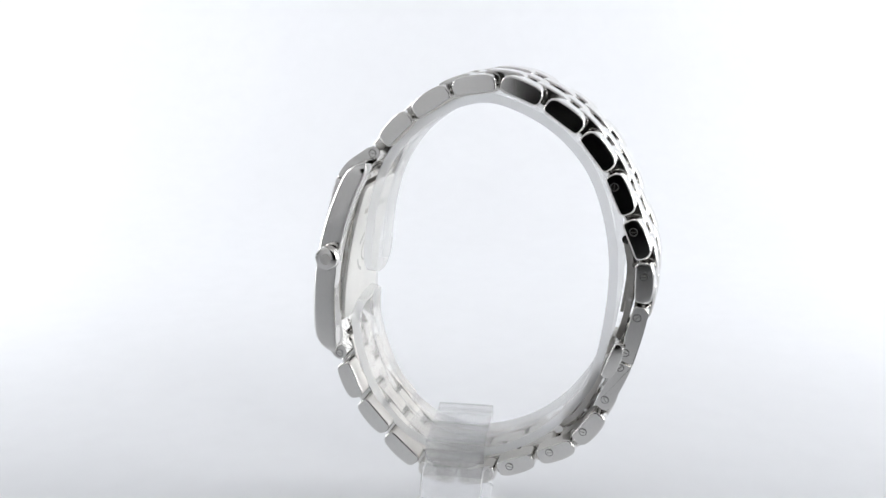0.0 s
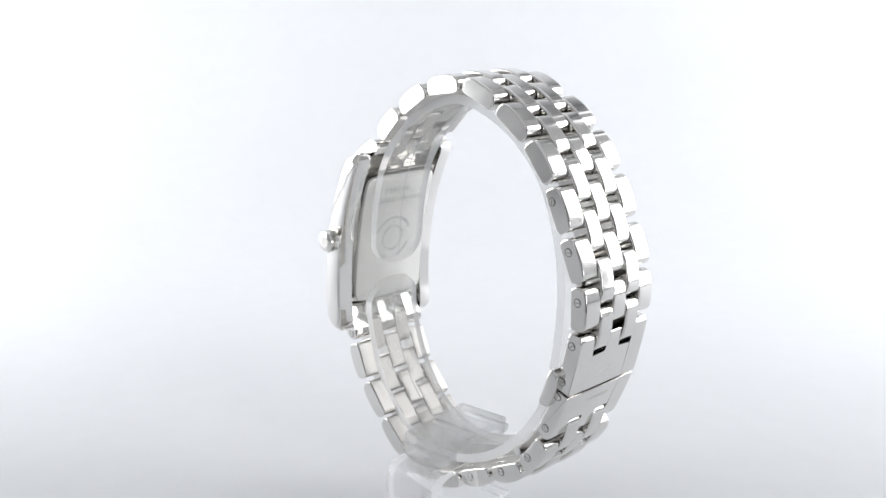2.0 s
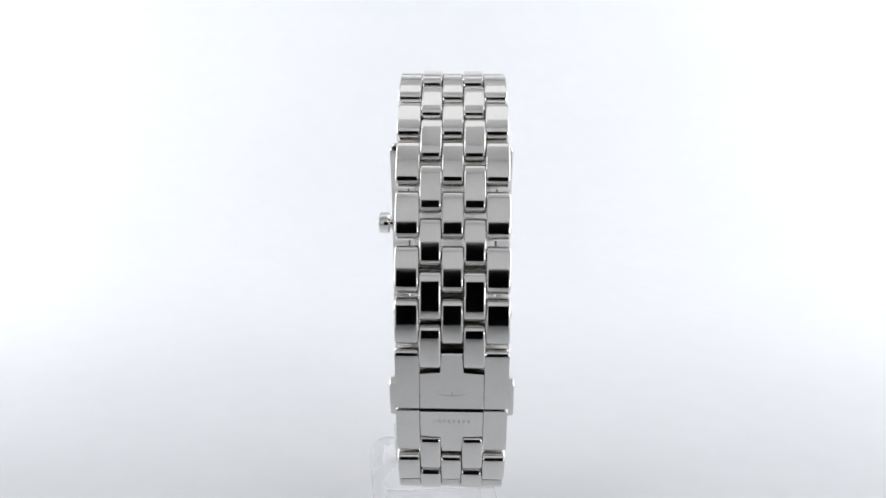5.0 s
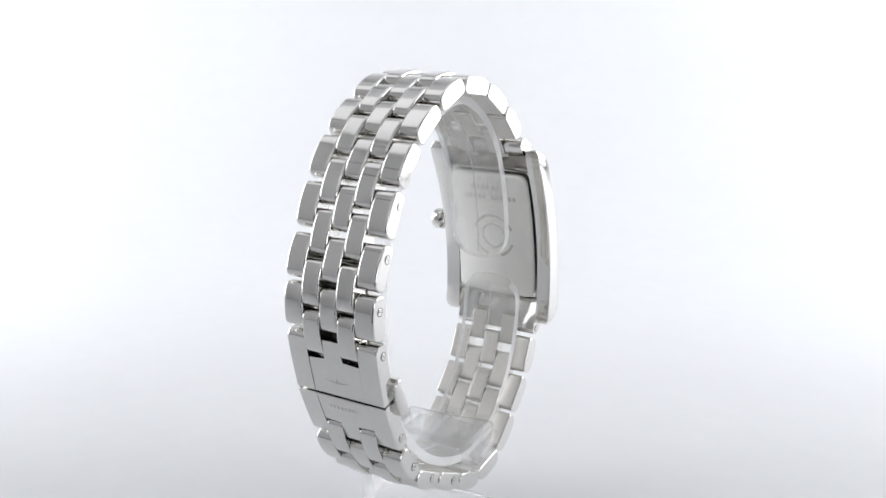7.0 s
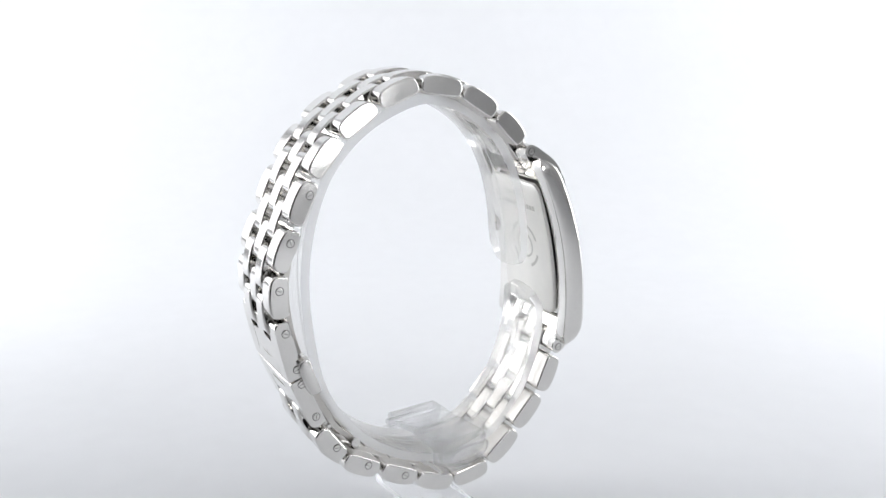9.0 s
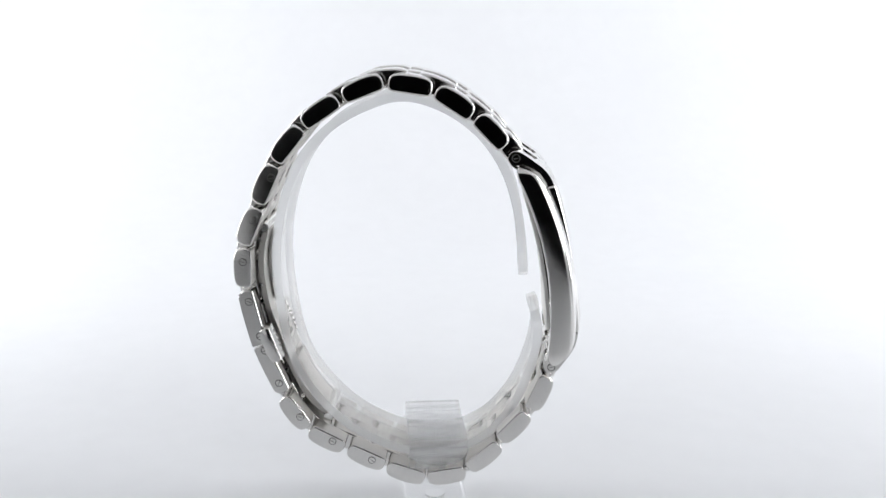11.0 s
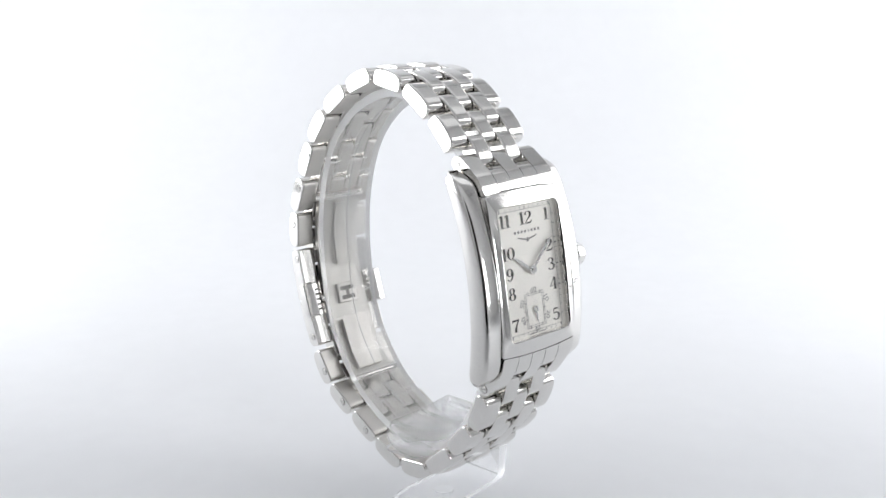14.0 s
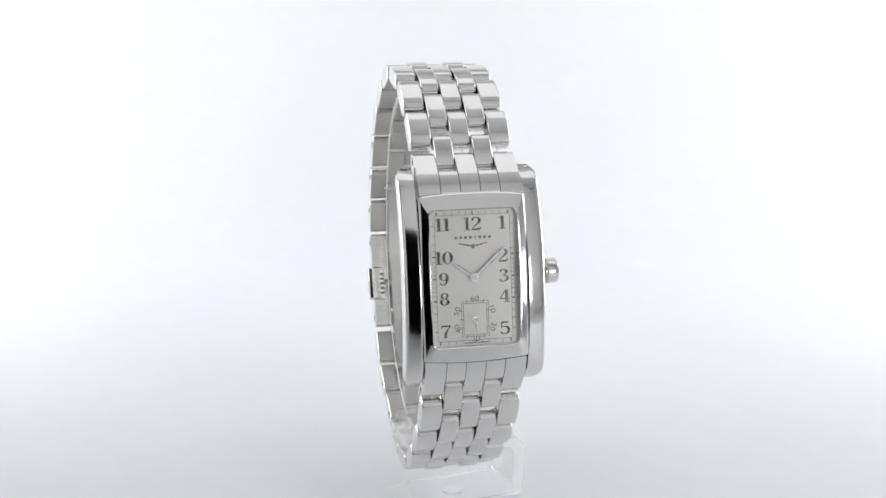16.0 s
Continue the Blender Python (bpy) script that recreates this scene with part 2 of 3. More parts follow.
def link_mesh(name, width, half, mat):
    bm = bmesh.new()
    outline, rim = [Vector(p) for p in link_outline(half)], 0.30
    n = len(outline)
    inward = []
    for i in range(n):
        d = (outline[(i + 1) % n] - outline[i - 1]).normalized()
        inward.append(Vector((d.y, -d.x)))
    if sum(v.dot(p) for v, p in zip(inward, outline)) > 0:
        inward = [-v for v in inward]
    turns = [radians(a) for a in (0, 22.5, 45, 67.5, 90)]
    steps = [(-1, a) for a in turns] + [(1, a) for a in turns[::-1]]
    loops = []
    for side, a in steps:
        y = side * (width / 2 - rim + rim * math.cos(a))
        loops.append([(p.x + v.x * rim * (1 - math.sin(a)), y, p.y + v.y * rim * (1 - math.sin(a))) for p, v in zip(outline, inward)])
    skin(bm, loops, True, True)
    bmesh.ops.recalc_face_normals(bm, faces=bm.faces[:])
    bmesh.ops.scale(bm, vec=(MM,) * 3, verts=bm.verts[:])
    me = bpy.data.meshes.new(name)
    bm.to_mesh(me)
    bm.free()
    me.materials.append(mat)
    me.materials.append(STEEL_BACK)
    for f in me.polygons:
        if f.normal.z < -0.6:
            f.material_index = 1
    me.shade_smooth()
    # side face, rounded rim and arched face each shade on their own
    seen = {}
    for f in me.polygons:
        kind = 0 if abs(f.normal.y) > 0.995 else 2 if abs(f.normal.y) > 0.05 else 3 if f.normal.z < -0.9 else 1
        for key in f.edge_keys:
            seen.setdefault(key, set()).add(kind)
    for e in me.edges:
        e.use_edge_sharp = len(seen[tuple(sorted(e.vertices))]) > 1
    return me


def along(a, b, y):
    """A frame with x along a link, z out of the bracelet."""
    a, b = Vector((a[0], 0, a[1])), Vector((b[0], 0, b[1]))
    x = (b - a).normalized()
    z = Vector((-x.z, 0, x.x))
    c = (a + b) / 2
    yy = z.cross(x)
    return Matrix(((x.x, yy.x, z.x, c.x), (x.y, yy.y, z.y, y), (x.z, yy.z, z.z, c.z), (0, 0, 0, 1)))


def screw_mesh():
    bm = bmesh.new()
    cylinder(bm, 0.56, -0.5, 0.10, seg=20)
    bmesh.ops.bevel(bm, geom=[e for e in bm.edges if e.is_manifold and abs(e.verts[0].co.z - e.verts[1].co.z) < 1e-6 and e.verts[0].co.z > 0], offset=0.08, segments=2, affect="EDGES")
    bmesh.ops.scale(bm, vec=(MM,) * 3, verts=bm.verts[:])
    me = bpy.data.meshes.new("screw")
    bm.to_mesh(me)
    bm.free()
    me.materials.append(STEEL)
    return me


def slot_mesh():
    bm = bmesh.new()
    box(bm, -0.40, 0.40, -0.045, 0.045, 0.09, 0.112)
    ring0, ring1 = [], []
    for i in range(24):
        a = math.tau * i / 24
        ring0.append(bm.verts.new((0.56 * math.cos(a), 0.56 * math.sin(a), 0.012)))
        ring1.append(bm.verts.new((0.68 * math.cos(a), 0.68 * math.sin(a), 0.012)))
    for i in range(24):
        bm.faces.new((ring0[i], ring0[(i + 1) % 24], ring1[(i + 1) % 24], ring1[i]))
    bmesh.ops.scale(bm, vec=(MM,) * 3, verts=bm.verts[:])
    me = bpy.data.meshes.new("screw_slot")
    bm.to_mesh(me)
    bm.free()
    me.materials.append(SLOT)
    return me


SCREW, SCREW_SLOT = screw_mesh(), slot_mesh()
SCREWS = [(28.6, 19.3), (31.9, 12.3), (33.9, 5.1), (33.2, -1.8), (31.6, -7.9), (30.9, -10.5), (28.7, -16.4), (25.3, -22.6), (19.8, -27.1), (13.0, -30.6)]


def build_bracelet():
    meshes = {}

    def mesh_for(col, half):
        w = COLUMNS[col][1] - COLUMNS[col][0]
        key = (round(w, 2), round(half, 1))
        if key not in meshes:
            meshes[key] = link_mesh("link", w, key[1], STEEL)
        return meshes[key]

    pin_bm = bmesh.new()
    cylinder(pin_bm, 0.62, -7.6, 7.6, pose(0, 0, 0, 90), 16)
    bmesh.ops.scale(pin_bm, vec=(MM,) * 3, verts=pin_bm.verts[:])
    pin_me = bpy.data.meshes.new("link_pin")
    pin_bm.to_mesh(pin_me)
    pin_bm.free()
    pin_me.materials.append(PIN)
    pin_me.shade_smooth()

    frames = []
    for kind, a, b in CHAIN:
        mid_x = (a[0] + b[0]) / 2
        m = along(a, b, side_drift(mid_x))
        half = (Vector(b) - Vector(a)).length / 2 + 0.16
        frames.append((kind, a, b, m, half))
    todo = list(SCREWS)
    for kind, a, b, m, half in frames:
        mine = []
        if kind == "link":
            for col in (0, 2, 4):
                off = (COLUMNS[col][0] + COLUMNS[col][1]) / 2
                ob = shared("link", mesh_for(col, half), watch, mm_pose(m @ Matrix.Translation((0, off, 0))))
                mine.append((col, ob, m @ Matrix.Translation((0, off, 0))))
            for s in (-1, 1):
                shared("link_pin", pin_me, watch, mm_pose(m @ Matrix.Translation((s * (half - 1.5), 0, -0.25))), "dull steel pin between the links")
        else:
            top = len([f for f in frames if f[0] == "cover" and f[1] == a]) and a[1] > -5
            ob = build_cover(m, half, top)
            mine = [(0, ob, m), (4, ob, m)]
        for sx, sz in list(todo):
            if (Vector((sx, sz)) - Vector((m.translation.x, m.translation.z))).length < half:
                todo.remove((sx, sz))
                for col, ob, mo in mine:
                    side = -1 if col == 0 else 1
                    if col == 2:
                        continue
                    at = mo.inverted() @ Vector((sx, m.translation.y, sz))
                    at.y = side * (COLUMNS[4][1] - COLUMNS[4][0]) / 2 if kind == "link" else side * 8.15
                    r = Matrix.Translation(at) @ (pose(0, 0, 0, -90 * side, 0, 0) @ pose(0, 0, 0, 0, 0, random.uniform(0, 180)))
                    shared("screw", SCREW, ob, mm_pose(r))
                    shared("screw_slot", SCREW_SLOT, ob, mm_pose(r), "dark screw slot and rim")
    # the two offset rows
    pin_top, pin_foot = ORIGIN + UP * 18.15, ORIGIN - UP * 18.15
    ends = [(None, None, (pin_top.x, pin_top.z))] + [(f[0], f[1], f[2]) for f in frames] + [(None, (pin_foot.x, pin_foot.z), None)]
    centres = [Vector((pin_top.x, pin_top.z)) - Vector((UP.x, UP.z)) * 1.5] + [Vector((f[3].translation.x, f[3].translation.z)) for f in frames] + [Vector((pin_foot.x, pin_foot.z)) + Vector((UP.x, UP.z)) * 1.5]
    mids = [(Vector(ends[i][2]) + Vector(ends[i + 1][1])) / 2 for i in range(len(ends) - 1)]
    for i, mid in enumerate(mids):
        if ends[i][0] == "cover" and ends[i + 1][0] == "cover":
            continue
        way = (centres[i + 1] - centres[i]).normalized()
        h = min((mid - mids[k]).length for k in (i - 1, i + 1) if 0 <= k < len(mids)) / 2 - 0.22
        h = max(3.0, min(3.6, h)) if 0 < i < len(mids) - 1 else 3.0
        a, b = mid - way * h, mid + way * h
        m = along(a, b, side_drift(mid.x))
        for col in (1, 3):
            off = (COLUMNS[col][0] + COLUMNS[col][1]) / 2
            shared("link", mesh_for(col, h), watch, mm_pose(m @ Matrix.Translation((0, off, 0))))


def build_cover(m, half, top):
    """One of the two plates that meet over the clasp; prongs reach between the offset rows."""
    bm = bmesh.new()

    def outline(s0, s1):
        lo, hi = (s0, s1) if top else (-s1, -s0)
        r_lo, r_hi = (0.9, 0.12) if top else (0.12, 0.9)
        n = 5
        pts = []
        for i in range(n + 1):
            a = radians(180 - 90 * i / n)
            pts.append((lo + r_lo + r_lo * math.cos(a), 1.25 - r_lo + r_lo * math.sin(a)))
        for i in range(1, 4):
            x = lo + r_lo + (hi - r_hi - lo - r_lo) * i / 4
            pts.append((x, 1.25 + 0.10 * math.sin(math.pi * i / 4)))
        for i in range(n + 1):
            a = radians(90 - 90 * i / n)
            pts.append((hi - r_hi + r_hi * math.cos(a), 1.25 - r_hi + r_hi * math.sin(a)))
        pts += [(hi, -1.0), (hi - 0.3, -1.35), (lo + 0.3, -1.35), (lo, -1.0)]
        return pts

    lo, step = (-half + 0.25, -half + 3.6) if top else (half - 0.25, half - 3.6)
    far = half if top else -half
    shape = [(lo, -1.56), (lo, 1.56), (step, 1.56), (step, 4.68), (far, 4.68), (far, -4.68), (step, -4.68), (step, -1.56)]
    made = prism(bm, shape, -1.35, 1.31, to=lambda a, y, b: (a, b, y))
    bevel_caps(bm, made[:2], 0.12, 1)
    ob = part("clasp_cover", bm, STEEL, watch, "flat polished steel clasp plate with prongs", mm_pose(m), smooth=22)
    for y0, y1 in ((-8.15, -4.72), (4.72, 8.15)):
        bm = bmesh.new()
        made = prism(bm, outline(-half, half), y0, y1)
        bevel_caps(bm, made[:2], 0.22, 2)
        part("side_bar", bm, STEEL, ob, "", None, smooth=22)
    # engraved mark and lettering, as plain shapes
    eb = bmesh.new()
    if top:
        prism(eb, [(2.2, 2.6), (2.35, 0.2), (1.6, 0.0), (2.35, -0.2), (2.2, -2.6), (2.65, -0.3), (2.65, 0.3)], 1.30, 1.325, to=lambda a, y, b: (a, b, y))
        part("engraving", eb, ETCH, ob, "engraved winged mark, plain shape", smooth=0)
    else:
        for i in range(8):
            y = -2.5 + 5.0 * i / 7
            box(eb, -2.75, -2.05, y - 0.22, y + 0.22, 1.30, 1.335)
        part("engraving", eb, ETCH, ob, "row of small engraved bars", smooth=0)
    return ob


def build_clasp():
    """Folding blades inside the bracelet and the two push tabs at its sides."""
    def run(points, off):
        p = spline(points, 6)
        out = []
        for i, q in enumerate(p):
            a, b = p[max(0, i - 1)], p[min(len(p) - 1, i + 1)]
            d = (Vector(b) - Vector(a)).normalized()
            nrm = Vector((-d.y, d.x))          # outwards
            out.append(Vector(q) + nrm * off)
        return out

    def blade(points, o0, o1, y0, y1, label):
        bm = bmesh.new()
        outer, inner = run(points, o0), run(points, o1)
        made = prism(bm, [tuple(p) for p in outer] + [tuple(p) for p in inner[::-1]], y0, y1, to=lambda a, y, b: (a, y + side_drift(a), b))
        bevel_caps(bm, made[:2], 0.1, 1)
        part("clasp_blade", bm, STEEL_BACK, watch, label, smooth=40)

    mid = [(32.9, 10.5), (34.0, 4.0), (33.0, -4.8), (29.9, -14.0), (26.0, -21.8), (22.0, -25.6)]
    blade(mid[:4], -1.85, -2.75, -4.6, 4.6, "brushed steel folding clasp blade")
    blade(mid[2:], -1.85, -2.75, -4.6, 4.6, "brushed steel folding clasp blade")
    blade([(32.3, 9.4), (33.2, 4.0), (32.4, -3.6)], -2.10, -2.62, -1.1, 1.1, "narrow brushed tongue on the clasp blade")
    blade([(29.0, -14.6), (26.4, -20.2), (23.6, -23.9)], -2.35, -3.05, -2.9, 2.9, "narrow brushed inner clasp blade")
    rivet_bm = bmesh.new()
    cylinder(rivet_bm, 0.36, -0.3, 0.3, pose(0, 0, 0, 90), 14)
    bmesh.ops.bevel(rivet_bm, geom=[e for e in rivet_bm.edges if abs(e.verts[0].co.y - e.verts[1].co.y) < 1e-6], offset=0.1, segments=2, affect="EDGES")
    rivet = part("rivet", rivet_bm, STEEL, watch, "small bright rivet at the blade's edge", None, smooth=40)
    rivets = [(x, z, y) for x, z in ((32.0, 6.0), (31.7, 0.2), (28.0, -15.2), (25.3, -20.0)) for y in (-4.8, 4.8)]
    for k, (x, z, y) in enumerate(rivets):
        m = Matrix.Translation((x * MM, (y + side_drift(x)) * MM, z * MM))
        if k == 0:
            rivet.matrix_basis = m
        else:
            shared("rivet", rivet.data, watch, m, "small bright rivet at the blade's edge")
    for x, z in ((30.7, 10.4), (20.9, -23.8), (29.7, -9.4)):
        bm = bmesh.new()
        cylinder(bm, 0.75, -5.6, 5.6, Matrix.Translation((x, side_drift(x), z)) @ pose(0, 0, 0, 90), 18)
        part("hinge_pin", bm, STEEL, watch, "small round steel hinge of the clasp", smooth=40)
    bm = bmesh.new()
    m = along((29.6, -6.6), (28.0, -11.4), side_drift(29))
    box(bm, -1.9, 1.9, -2.2, 2.2, -0.55, 0.5, 0.15, 1)
    catch = part("clasp_catch", bm, STEEL_BACK, watch, "small steel catch inside the clasp", mm_pose(m), smooth=30)
    bm = bmesh.new()
    for s0, s1, y0, y1 in ((-1.3, -0.5, -1.5, 1.5), (0.5, 1.3, -1.5, 1.5), (-0.49, 0.49, -0.35, 0.35)):
        box(bm, s0, s1, y0, y1, -0.58, -0.552)
    part("catch_slots", bm, SLOT, catch, "dark slots in the catch", None, smooth=0)
    for side in (-1, 1):
        bm = bmesh.new()
        m = along((30.9, -5.9), (28.6, -12.6), side_drift(29) + side * 7.6)
        outline = [(-3.3, -0.2), (-2.9, 0.9), (-1.2, 1.25), (1.2, 1.25), (2.9, 0.9), (3.3, -0.2), (3.0, -0.9), (-3.0, -0.9)]
        made = prism(bm, outline, -1.55, 1.55)
        bevel_caps(bm, made[:2], 0.3, 3)
        tab = part("push_tab", bm, STEEL, watch, "rounded steel push tab beside the clasp", mm_pose(m), smooth=35)
        r = Matrix.Translation((0.9, 0, 1.25))
        shared("screw", SCREW, tab, mm_pose(r))
        bm = bmesh.new()
        for k in range(5):
            box(bm, -2.0 + k * 0.95, -1.6 + k * 0.95, -side * 1.56, -side * 0.7, -0.93, -0.3)
        part("grip_groove", bm, SLOT, tab, "dark grip grooves", None, smooth=0)


build_bracelet()
build_clasp()


def arch(x):
    return 0.45 * (1 - (x / 8.3) ** 2)


def build_case():
    case_bm = bmesh.new()
    # middle of the case, from the bezel's edge down to the back
    l0 = [(x, y + (arch(x) if y > 12 else -arch(x) if y < -12 else 0), 6.28 - 0.0058 * y * y) for x, y in round_rect(8.35, 12.75, 0.5)]
    l1 = [(x, y, 5.0 - 0.0058 * y * y) for x, y, z in l0]
    l2 = [(x, y, 2.1 - 0.0075 * y * y) for x, y, z in l0]
    l3 = [(x * 0.965, y * 0.965, 2.6 - 0.0075 * y * y) for x, y, z in l0]
    skin(case_bm, [l1, l2, l3], cap_last=True)
    case = part("case", case_bm, STEEL, watch, "rectangular steel case middle", HEAD_M, smooth=30)

    bm = bmesh.new()
    inner = [(x, y, 5.30) for x, y in round_rect(6.72, 10.42, 0.9)]
    i1 = [(x, y, 6.30 - 0.0022 * y * y) for x, y in round_rect(6.86, 10.56, 1.05)]
    i2 = [(x, y, 6.52 - 0.0024 * y * y) for x, y in round_rect(7.0, 10.72, 1.15)]
    i3 = [(x, y, 6.55 - 0.0030 * y * y) for x, y in round_rect(7.18, 10.9, 1.25)]
    o1 = [(x, y + (arch(x) if y > 11 else -arch(x) if y < -11 else 0), 6.42 - 0.0052 * y * y) for x, y in round_rect(8.1, 12.55, 0.5)]
    def between(p, q, k):
        return [tuple(a + (b - a) * k for a, b in zip(u, v)) for u, v in zip(p, q)]

    skin(bm, [inner, between(inner, i1, 0.05), between(inner, i1, 0.92), i1, i2, i3, between(i3, o1, 0.08), between(i3, o1, 0.92), o1, l0, between(l0, l1, 0.1), l1])
    part("bezel", bm, STEEL, case, "polished curved steel bezel round the dial", None, smooth=24)

    for side in (-1, 1):
        bm = bmesh.new()
        loops = []
        ys = [-17.25, -17.1, -16.7, -16.0, -15.0, -13.5, -12, -10, -8, -6, -4, -2, 0, 2, 4, 6, 8, 10, 12, 13.5, 15.0, 16.0, 16.7, 17.1, 17.25]
        for y in ys:
            k = abs(y)
            nf = 6.25 - 0.0098 * k * k - 0.028 * y
            if k > 14:
                nf = nf - 3.0 * ((k - 14) / 3.25) ** 2.2
            nb = max(1.95 - 0.0096 * k * k, -0.25)
            if k > 15.9:
                nb = nb + 0.55 * ((k - 15.9) / 1.35) ** 2
            if k > 17.2:
                nf, nb = nf - 0.2, nb + 0.1
            hgt = nf - nb
            q = hgt / 4
            xi = 8.37 - 0.25 * side
            sec = [(xi, nb), (xi, nf - 0.22 * q), (xi + 0.08, nf - 0.05 * q), (xi + 0.26, nf), (xi + 0.34, nf - 0.01 * q)] + [(xi + 0.34 + u * (10.72 - xi - 0.34), nf - q * (0.01 + 0.36 * u + 0.08 * u * u)) for u in (0.2, 0.4, 0.6, 0.8, 1.0)] + [(10.95, nf - 0.56 * q), (11.12, nf - 0.72 * q), (11.23, nf - 0.90 * q), (11.27, nf - 1.15 * q), (11.18, nb + 0.36 * q), (11.17, nb + 0.3 * q), (11.08, nb + 0.08 * q), (10.9, nb)]
            trim = 0.34 * max(0.0, (k - 15.6) / 1.65) ** 2.2      # the tips are rounded off in plan too
            loops.append([(side * (x - trim * (x - xi)) + 0.25, y, z) for x, z in sec])
        skin(bm, loops, True, True)
        part("case_flank", bm, STEEL, case, "polished curved steel flank along the case", None, smooth=26)

    bm = bmesh.new()

    def dense(loop):
        """More points along the two long sides, so that they can bow."""
        out = []
        for i, p in enumerate(loop):
            q = loop[(i + 1) % len(loop)]
            n = 14 if abs(q[1] - p[1]) > 8 else 1
            out += [(p[0] + (q[0] - p[0]) * k / n, p[1] + (q[1] - p[1]) * k / n) for k in range(n)]
        return out

    b0 = [(x, y, 1.7 - 0.0065 * y * y) for x, y in dense(round_rect(7.9, 12.1, 1.8))]
    b1 = [(x, y, 1.15 - 0.0065 * y * y) for x, y in dense(round_rect(7.8, 12.0, 1.7))]
    b2 = [(x, y, 1.0 - 0.0065 * y * y) for x, y in dense(round_rect(7.5, 11.7, 1.5))]
    rows = skin(bm, [b0, b1, b2])
    best = {}
    for v in rows[-1]:
        k = round(v.co.y, 4)
        if v.co.x > 0 and (k not in best or v.co.x > best[k][0].co.x):
            twin = min(rows[-1], key=lambda o: abs(o.co.x + v.co.x) + abs(o.co.y - v.co.y))
            best[k] = (v, twin)
    order = [best[k] for k in sorted(best)]
    for (r0, q0), (r1, q1) in zip(order, order[1:]):
        bm.faces.new((r0, r1, q1, q0))
    back = part("case_back", bm, CASE_BACK, case, "brushed steel case back with etched marks", None, smooth=30)
    bm = bmesh.new()
    for r0, r1, gaps in ((4.3, 3.75, ((20, 160), (200, 250), (290, 340))), (2.5, 2.1, ((0, 360),))):
        for a0, a1 in gaps:
            n = max(6, (a1 - a0) // 8)
            pts = [(r0 * math.cos(radians(a0 + (a1 - a0) * i / n)), -0.6 + r0 * math.sin(radians(a0 + (a1 - a0) * i / n))) for i in range(n + 1)]
            ins = [(r1 * math.cos(radians(a0 + (a1 - a0) * i / n)), -0.6 + r1 * math.sin(radians(a0 + (a1 - a0) * i / n))) for i in range(n + 1)]
            vo = [bm.verts.new((x, y, 0.975 - 0.0065 * y * y)) for x, y in pts]
            vi = [bm.verts.new((x, y, 0.975 - 0.0065 * y * y)) for x, y in ins]
            for i in range(n):
                bm.faces.new((vo[i], vo[i + 1], vi[i + 1], vi[i]))
    part("etched_rings", bm, ETCH_DARK, back, "etched round emblem, plain rings", None, smooth=0)
    bm = bmesh.new()
    for row_y, xs in ((9.2, [-1.9, -1.0, 0.3, 1.2, 2.1, 3.2]), (7.2, [-5.0, -4.1, -3.2, -2.3, -1.4, -0.5, 1.2, 2.1, 3.0, 3.9, 4.8])):
        for x in xs:
            box(bm, x - 0.3, x + 0.3, row_y - 0.42, row_y + 0.42, 0.93 - 0.0065 * row_y ** 2, 1.06 - 0.0065 * row_y ** 2)
    part("etched_lines", bm, ETCH_DARK, back, "two rows of small etched bars", None, smooth=0)

    # end pieces between case and bracelet, five strips wide
    prof = spline([(12.95, 5.35), (14.2, 4.92), (15.6, 4.15), (16.8, 3.1), (17.9, 2.0), (18.8, 1.05), (19.3, 0.2), (19.2, -0.6), (18.7, -1.1), (17.9, -1.25)], 3) + [(17.0, -0.9), (15.5, 0.6), (12.95, 2.2)]
    short = spline([(12.95, 5.35), (14.2, 4.92), (15.6, 4.15), (16.3, 3.55)], 3) + [(16.55, 3.1), (16.6, 2.6), (16.4, 0.9), (15.5, 0.8), (12.95, 2.2)]
    for sgn, word in ((1, "upper"), (-1, "lower")):
        bm = bmesh.new()
        for i, (x0, x1) in enumerate(COLUMNS):
            pts = short if i in (1, 3) else prof
            made = prism(bm, [(y * sgn, z) for y, z in pts], x0 + 0.03, x1 - 0.03, to=lambda a, y, b: (y, a, b))
            bevel_caps(bm, made[:2], 0.10, 1)
            if i in (0, 1, 2, 3, 4):      # the inner end follows the bezel's bow
                for v in bm.verts:
                    if abs(abs(v.co.y) - 12.95) < 0.2 and x0 - 0.01 <= v.co.x <= x1 + 0.01 and v.co.y * sgn > 0:
                        v.co.y = sgn * (12.82 + arch(max(-8.2, min(8.2, v.co.x))))
        part("end_piece", bm, STEEL, case, "curved polished five-strip end piece", None, smooth=20)
        for side in (-1, 1):
            r = Matrix.Translation((side * 8.12, sgn * 18.15, 0)) @ pose(0, 0, 0, 0, 90 * side, 0)
            lug = shared("lug_screw", SCREW, watch, HEAD_M @ mm_pose(r))
            shared("screw_slot", SCREW_SLOT, lug, Matrix.Identity(4), "dark screw slot and rim")

    # crown
    bm = bmesh.new()
    prof = [(0.0, 0.0), (1.2, 0.0), (1.2, 0.5), (1.8, 0.55), (2.0, 0.8), (2.0, 2.1), (1.85, 2.45), (1.4, 2.6), (0.0, 2.65)]
    seg = 36
    loops = []
    for r, h in prof[1:-1]:
        flute = 0.05 if r > 1.5 else 0.0
        loops.append([((11.4 + h), 0.2 + (r - flute * (i % 2)) * math.cos(math.tau * i / seg), 3.2 + (r - flute * (i % 2)) * math.sin(math.tau * i / seg)) for i in range(seg)])
    skin(bm, loops, True, True)
    crown = part("crown", bm, STEEL, watch, "small fluted steel winding crown", HEAD_M, smooth=30)
